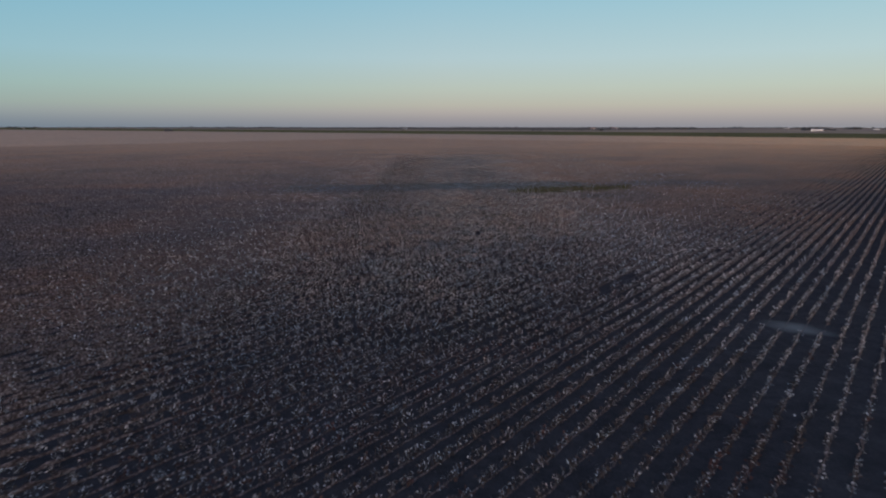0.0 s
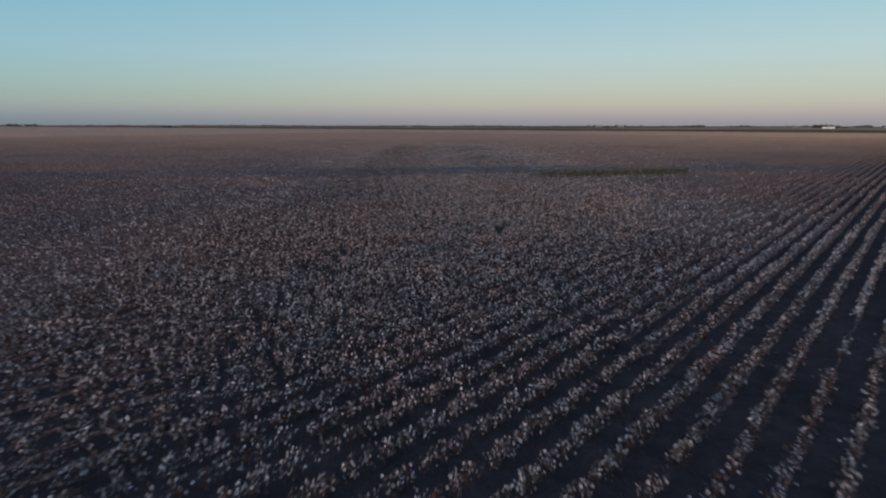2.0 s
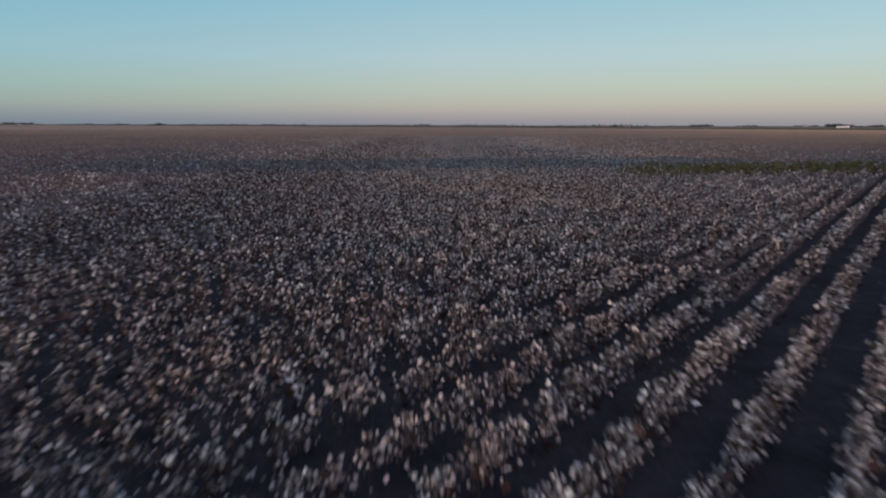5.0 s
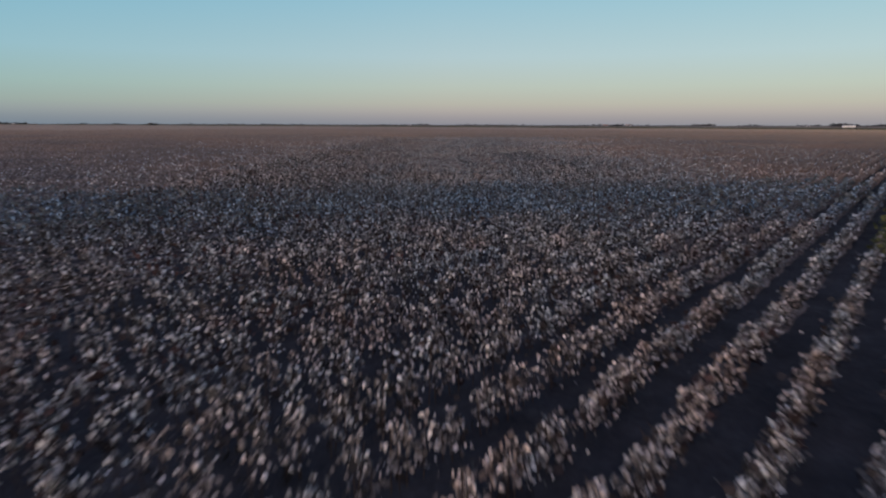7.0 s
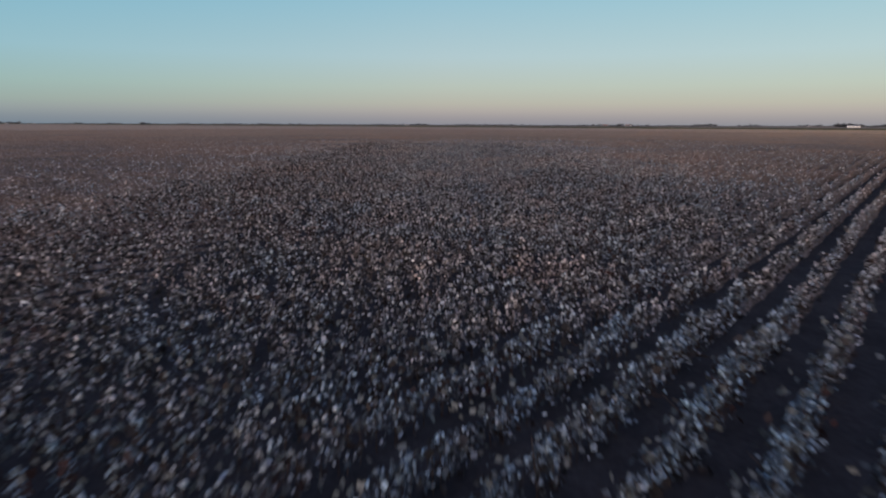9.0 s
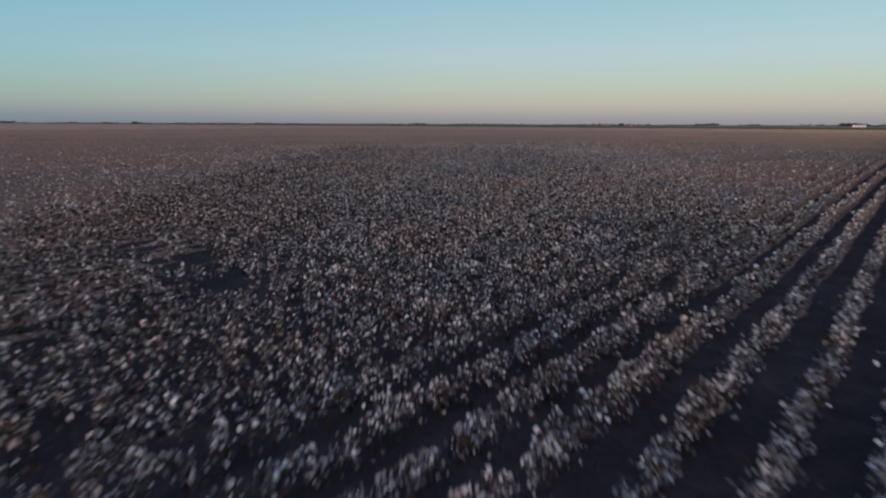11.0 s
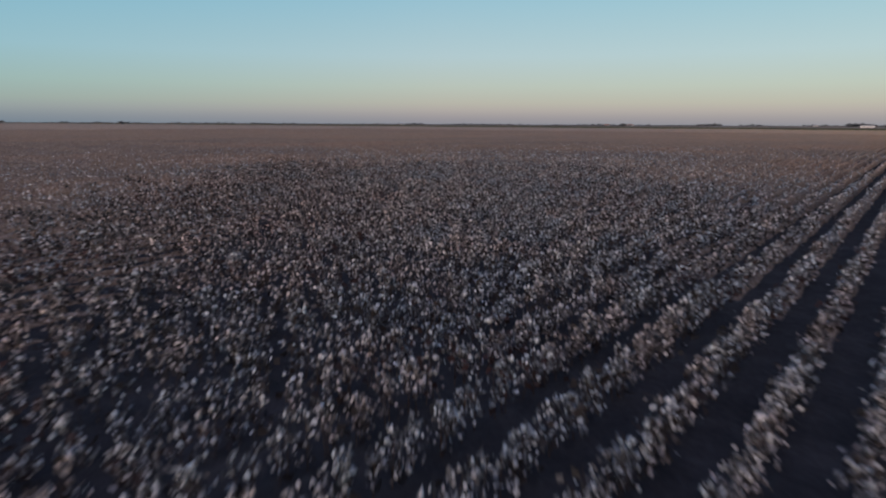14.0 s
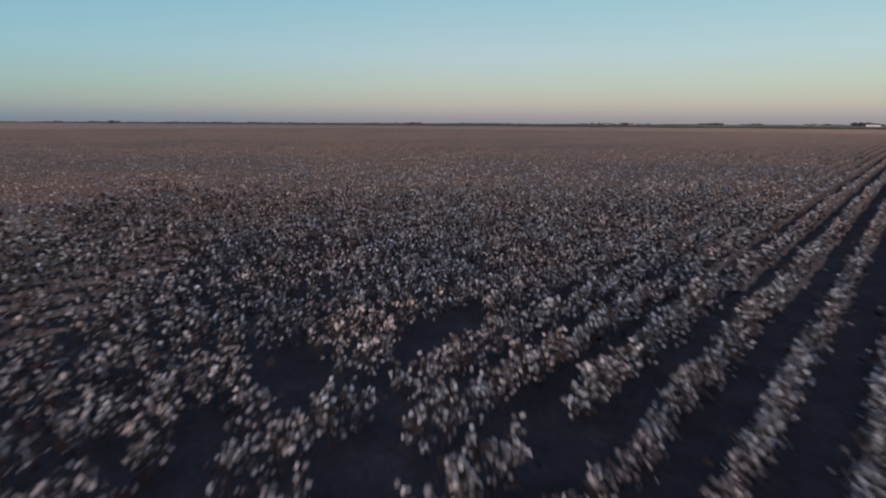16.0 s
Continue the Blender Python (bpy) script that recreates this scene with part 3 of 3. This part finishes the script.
    if canopy:
        v, f = joined(canopy)
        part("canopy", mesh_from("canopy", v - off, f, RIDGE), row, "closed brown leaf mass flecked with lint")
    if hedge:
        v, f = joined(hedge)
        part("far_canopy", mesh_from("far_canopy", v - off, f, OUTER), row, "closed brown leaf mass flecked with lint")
    v, f = joined(bolls)
    tagged(part("lint", mesh_from("lint", v - off, f, LINT, True), row, "open white cotton bolls"), kind="stuff")


for k in range(int(-170 / SPACING), int(160 / SPACING)):
    grow_row(k)


# greener leaf in the strip across the rows, and weeds along its near edge
def strip_leaves():
    places, weeds = [], []
    for k in range(int(-75 / SPACING), int(75 / SPACING)):
        x0 = row_x(k)
        y = np.arange(20, 300, 0.5)
        y = y[nearness(np.full(len(y), x0), y) < 140]
        if not len(y):
            continue
        d = nearness(np.full(len(y), x0), y)
        reps = np.where(d < 10, 13, np.where(d < 20, 9, np.where(d < 40, 4, 2)))
        y = np.repeat(y, reps)
        d = np.repeat(d, reps)
        y = y + rng.uniform(0, 0.5, len(y))
        x = x0 + rng.normal(0, 0.15, len(y))
        sp = strip_place(x, y)
        g = (sp > 97) & (sp < 110) & (d < 40)
        places.append(np.c_[x[g], y[g], rng.uniform(0.2, 0.72, g.sum()), d[g]])
    m = 42000
    x, y = FIRST + SPACING * rng.integers(23, 52, m) + rng.normal(0, 0.16, m), rng.uniform(148, 192, m)
    wd = weed_zone(x, y)
    weeds.append(np.c_[x[wd], y[wd], rng.uniform(0.1, 0.98, wd.sum()) ** 0.8, np.full(wd.sum(), 22.0)])
    for name, rows_, mat, label, cat in (("strip_leaves", places, GREENLEAF, "strip of greener cotton leaf across the rows", "leaves"),
                                         ("weeds", weeds, WEED, "yellow-green weeds along the strip between cotton rows", "weeds")):
        a = np.vstack(rows_)
        v, f = flakes(a[:, :3], np.clip(0.055 + a[:, 3] * 0.004, 0.07, 0.36) * rng.uniform(0.8, 1.3, len(a)))
        tagged(new(name, mesh_from(name, v, f, mat)), label, cat, kind="stuff")


strip_leaves()


# ---- single plants where the flight ends ----
BOLL_MESHES = [mesh_from("boll", *lumps(np.zeros((1, 3)), np.array([r]), 6), BOLL, True) for r in (0.023, 0.027, 0.031, 0.035, 0.039, 0.044)]
LEAF_MESHES = [mesh_from("leaf", *flakes(np.zeros((1, 3)), np.array([r])), LEAF) for r in (0.08, 0.10, 0.12, 0.14)]


def plant_kind(n):
    """A cotton plant: stalk, side branches that carry bolls, and a few curled leaves."""
    base = new("cotton_plant", None)
    tagged(base, "dry cotton plant with open white bolls standing in its row", "cotton plant", "cotton plants standing in their rows")
    h = rng.uniform(0.55, 0.80)
    foot, tip = np.zeros((1, 3)), np.array([[rng.normal(0, 0.03), rng.normal(0, 0.03), h]])
    part("stalk", mesh_from("stalk", *sticks(foot, tip, np.array([0.011]), np.array([0.004])), STALK), base)

    def boll(at, parent):
        b = part("boll", BOLL_MESHES[int(rng.integers(6))], parent)
        b.matrix_basis = pose(*[float(q) for q in at], *rng.uniform(0, 360, 3))

    for i in range(9):
        u = 0.12 + 0.74 * i / 9 + rng.uniform(0, 0.06)
        a = tip * u
        out = 0.17 * (1.1 - 0.6 * u)
        way = rng.uniform(0, 6.283)
        b = a + np.array([[np.cos(way) * out * rng.uniform(0.6, 1.2), np.sin(way) * out * rng.uniform(0.6, 1.2), rng.uniform(0.05, 0.18)]])
        branch = part("branch", mesh_from("branch", *sticks(a, b, np.array([0.006]), np.array([0.003])), STALK), base)
        boll(b[0], branch)
        boll((a + (b - a) * rng.uniform(0.5, 0.75))[0] + rng.normal(0, 0.025, 3), branch)
        if rng.uniform() < 0.9:
            boll(b[0] + rng.normal(0, 0.04, 3), branch)
    boll(tip[0], base)
    for i in range(5):
        leaf = part("leaf", LEAF_MESHES[i % 4], base, "curled dry brown leaf")
        leaf.matrix_basis = pose(*rng.normal(0, 0.12, 2), h * rng.uniform(0.15, 0.9), *rng.uniform(0, 360, 3))
    return base


def cotton_plants():
    spots = []
    for k in range(int(PLOT[0] / SPACING) - 1, int(PLOT[1] / SPACING) + 1):
        x0 = row_x(k)
        for y in np.arange(PLOT[2], PLOT[3], 0.2):
            x, yy = x0 + rng.normal(0, 0.03), y + rng.uniform(-0.08, 0.08)
            if PLOT[0] < x < PLOT[1] and stand(np.array([x]), np.array([yy]))[0]:
                spots.append((x, yy))
    kinds = [plant_kind(n) for n in range(8)]
    for n, (x, y) in enumerate(spots):
        m = pose(x, y, 0, 0, 0, rng.uniform(0, 360))
        if n < len(kinds):
            kinds[n].matrix_basis = m
        else:
            copy_thing(kinds[n % len(kinds)], m)


cotton_plants()


# ---- trees, sheds and barn along the horizon ----
ORIGIN = START


def bearing(u, dist):
    """A place at a distance ahead of the start of the flight, u to the right per metre ahead."""
    p = ORIGIN + dist * (np.array([-0.6065, 0.7951]) + 0.9816 * u * np.array([0.7951, 0.6065]))
    return float(p[0]), float(p[1])


def tree_kind(seed, h, spread):
    r = random.Random(seed)
    base = new("tree", None)
    tagged(base, "dark broad-crowned tree far off on the plain", "tree", "trees along the horizon")
    bm = bmesh.new()
    bmesh.ops.create_cone(bm, cap_ends=True, segments=6, radius1=h * 0.035, radius2=h * 0.018, depth=h * 0.55, matrix=Matrix.Translation((0, 0, h * 0.275)))
    for i in range(4):
        a = i * 1.57 + r.uniform(-0.4, 0.4)
        m = Matrix.Translation((math.cos(a) * spread * 0.22, math.sin(a) * spread * 0.22, h * 0.5)) @ Euler((0, 0.9, a)).to_matrix().to_4x4()
        bmesh.ops.create_cone(bm, cap_ends=True, segments=5, radius1=h * 0.014, radius2=h * 0.006, depth=h * 0.4, matrix=m)
    bm_part("trunk", bm, BARK, base)
    n = 70
    p = np.array([[r.gauss(0, 1) for _ in range(3)] for _ in range(n)])
    p /= np.linalg.norm(p, axis=1)[:, None]
    p *= np.array([r.uniform(0.35, 1.0) for _ in range(n)])[:, None]
    lobes = 1 + 0.25 * np.sin(3 * np.arctan2(p[:, 1], p[:, 0]) + seed)
    p = p * np.c_[lobes * spread / 2, lobes * spread / 2, np.full(n, h * 0.34)] + [0, 0, h * 0.63]
    p[:, 2] = np.clip(p[:, 2], h * 0.18, h * 1.02)
    v, f = lumps(p, np.array([r.uniform(0.08, 0.16) * h for _ in range(n)]), 4, 1.0)
    part("crown", mesh_from("crown", v, f, CROWN), base)
    return base


TREES = [tree_kind(1, 8.0, 13.0), tree_kind(2, 6.5, 11.0), tree_kind(3, 9.0, 12.0), tree_kind(4, 5.0, 10.0)]
placed = [0]


def plant_tree(u, dist, scale=1.0):
    i = placed[0]
    x, y = bearing(u, dist)
    src = TREES[i % 4]
    m = pose(x, y, 0, 0, 0, (i * 67) % 360) @ Matrix.Diagonal((scale, scale, scale * 0.8, 1))
    placed[0] += 1
    if i < 4:
        src.matrix_basis = m
    else:
        c = copy_thing(src, pose(x, y, 0, 0, 0, (i * 67) % 360))
        c.scale = (scale, scale, scale * 0.8)


GROVES = [  # u from, u to, distance, trees, scale
    (-0.692, -0.645, 2500, 12, 1.0), (-0.568, -0.555, 2700, 4, 0.9), (-0.515, -0.503, 2700, 3, 0.7), (-0.442, -0.430, 1300, 3, 0.8), (-0.20, -0.02, 3600, 22, 0.6), (-0.048, -0.028, 2500, 5, 0.9),
    (0.139, 0.156, 1500, 2, 0.45), (0.219, 0.221, 1500, 1, 0.75), (0.248, 0.252, 1500, 2, 0.75), (0.20, 0.31, 3000, 12, 0.95), (0.333, 0.336, 1700, 1, 0.65), (0.367, 0.401, 2200, 9, 1.0),
    (0.44, 0.475, 3200, 6, 1.0), (0.53, 0.565, 2600, 7, 0.9), (0.568, 0.612, 1680, 12, 1.05), (0.614, 0.622, 1600, 2, 0.7), (0.637, 0.664, 2200, 7, 1.0), (0.68, 0.74, 2200, 8, 1.0),
    (-0.40, -0.22, 3900, 12, 0.9), (0.02, 0.13, 3900, 10, 0.9)]
gr = random.Random(5)
for u0, u1, dist, count, scale in GROVES:
    count = int(count * 1.6)
    for i in range(count):
        plant_tree(u0 + (u1 - u0) * (i + gr.uniform(0.1, 0.9)) / count, dist * gr.uniform(0.985, 1.02), scale * gr.uniform(0.9, 1.45))


def far_woods():
    """The low broken line of woods at the very horizon."""
    u = np.arange(-0.80, 0.80, 0.0022)
    u = u[soft_noise(u * 40, u * 0, 61, 3.0) > -0.5]
    p = ORIGIN + 4250 * (np.array([[-0.6065, 0.7951]]) + u[:, None] * np.array([[0.7951, 0.6065]]))
    size = rng.uniform(2.2, 3.4, len(u)) * (1 + 0.4 * soft_noise(u * 60, u * 0, 62, 4.0))
    v, f = lumps(np.c_[p, size * 0.4], size * np.array(2.2), 4, 1.0, 0.45)
    tagged(new("far_woods", mesh_from("far_woods", v, f, CROWN)), "low dark line of woods at the horizon", "woods", kind="stuff")


far_woods()


def box_bm(x0, y0, z0, x1, y1, z1):
    bm = bmesh.new()
    bmesh.ops.create_cube(bm, size=1.0, matrix=Matrix.Translation(((x0 + x1) / 2, (y0 + y1) / 2, (z0 + z1) / 2)) @ Matrix.Diagonal((x1 - x0, y1 - y0, z1 - z0, 1)))
    return bm


def building(name, at, yaw, length, depth, eave, rise, wall_mat, roof_mat, label, category, doors=2):
    """A gabled building: walls, two roof slopes with eaves, doors and panes."""
    b = new(name, None)
    b.matrix_basis = pose(at[0], at[1], 0, 0, 0, yaw)
    tagged(b, label, category)
    L, D = length / 2, depth / 2
    bm = bmesh.new()
    lo = [bm.verts.new(q) for q in ((-L, -D, 0), (L, -D, 0), (L, D, 0), (-L, D, 0))]
    hi = [bm.verts.new(q) for q in ((-L, -D, eave), (L, -D, eave), (L, D, eave), (-L, D, eave))]
    g0, g1 = bm.verts.new((-L, 0, eave + rise)), bm.verts.new((L, 0, eave + rise))
    bm.faces.new((lo[0], lo[1], hi[1], hi[0])), bm.faces.new((lo[2], lo[3], hi[3], hi[2]))
    bm.faces.new((lo[1], lo[2], hi[2], g1, hi[1])), bm.faces.new((lo[3], lo[0], hi[0], g0, hi[3]))
    bm_part("wall", bm, wall_mat, b)
    for side in (-1, 1):
        bm = bmesh.new()
        e = 0.4
        zs = eave - rise * e / D
        pts = [(-L - e, side * (D + e), zs + 0.05), (L + e, side * (D + e), zs + 0.05), (L + e, 0, eave + rise + 0.05), (-L - e, 0, eave + rise + 0.05)]
        low = [bm.verts.new(q) for q in pts]
        high = [bm.verts.new((x, y, z + 0.15)) for x, y, z in pts]
        bm.faces.new(low), bm.faces.new(high)
        for i in range(4):
            bm.faces.new((low[i], low[(i + 1) % 4], high[(i + 1) % 4], high[i]))
        bmesh.ops.recalc_face_normals(bm, faces=bm.faces)
        bm_part("roof", bm, roof_mat, b)
    for i in range(doors):
        x = -L + length * (i + 0.5) / doors
        w, h = min(3.6, length / doors * 0.35), min(eave * 0.75, 3.4)
        bm_part("door", box_bm(x - w / 2, -D - 0.12, 0, x + w / 2, -D + 0.02, h), DARKDOOR if wall_mat is not WHITEMETAL else WHITEMETAL, b)
        bm_part("window", box_bm(x + w * 0.9, -D - 0.08, 1.1, x + w * 0.9 + 1.2, -D + 0.02, 2.1), GLASS, b)
    return b


building("barn", bearing(0.593, 1580), 8, 26, 12, 3.3, 1.2, WHITEMETAL, WHITEMETAL, "long white metal barn before dark trees on the plain", "barn", 4)
building("shed", bearing(0.687, 2100), 20, 16, 9, 2.6, 1.0, WHITEMETAL, GREYROOF, "small white metal shed far off on the plain", "shed", 2)
building("shed", bearing(-0.665, 2420), -30, 12, 8, 3.0, 1.0, WALLPALE, GREYROOF, "small white shed among dark far trees", "shed", 1)
building("shed", bearing(-0.060, 2400), 0, 16, 9, 3.2, 1.2, GREYROOF, GREYROOF, "grey sheet-metal farm shed near far trees on the plain", "shed", 2)
building("farmhouse", bearing(0.238, 2300), 12, 16, 9, 3.4, 2.4, WALLPALE, REDROOF, "pale farmhouse with a weathered red roof", "house", 2)
building("farmhouse", bearing(0.272, 2300), -15, 20, 9, 3.4, 2.2, WALLPALE, REDROOF, "long pale farmhouse with a weathered red roof", "house", 2)
building("shed", bearing(0.545, 2450), 15, 14, 9, 4.0, 1.5, WALLPALE, GREYROOF, "grey-roofed farm shed beside far trees", "shed", 1)
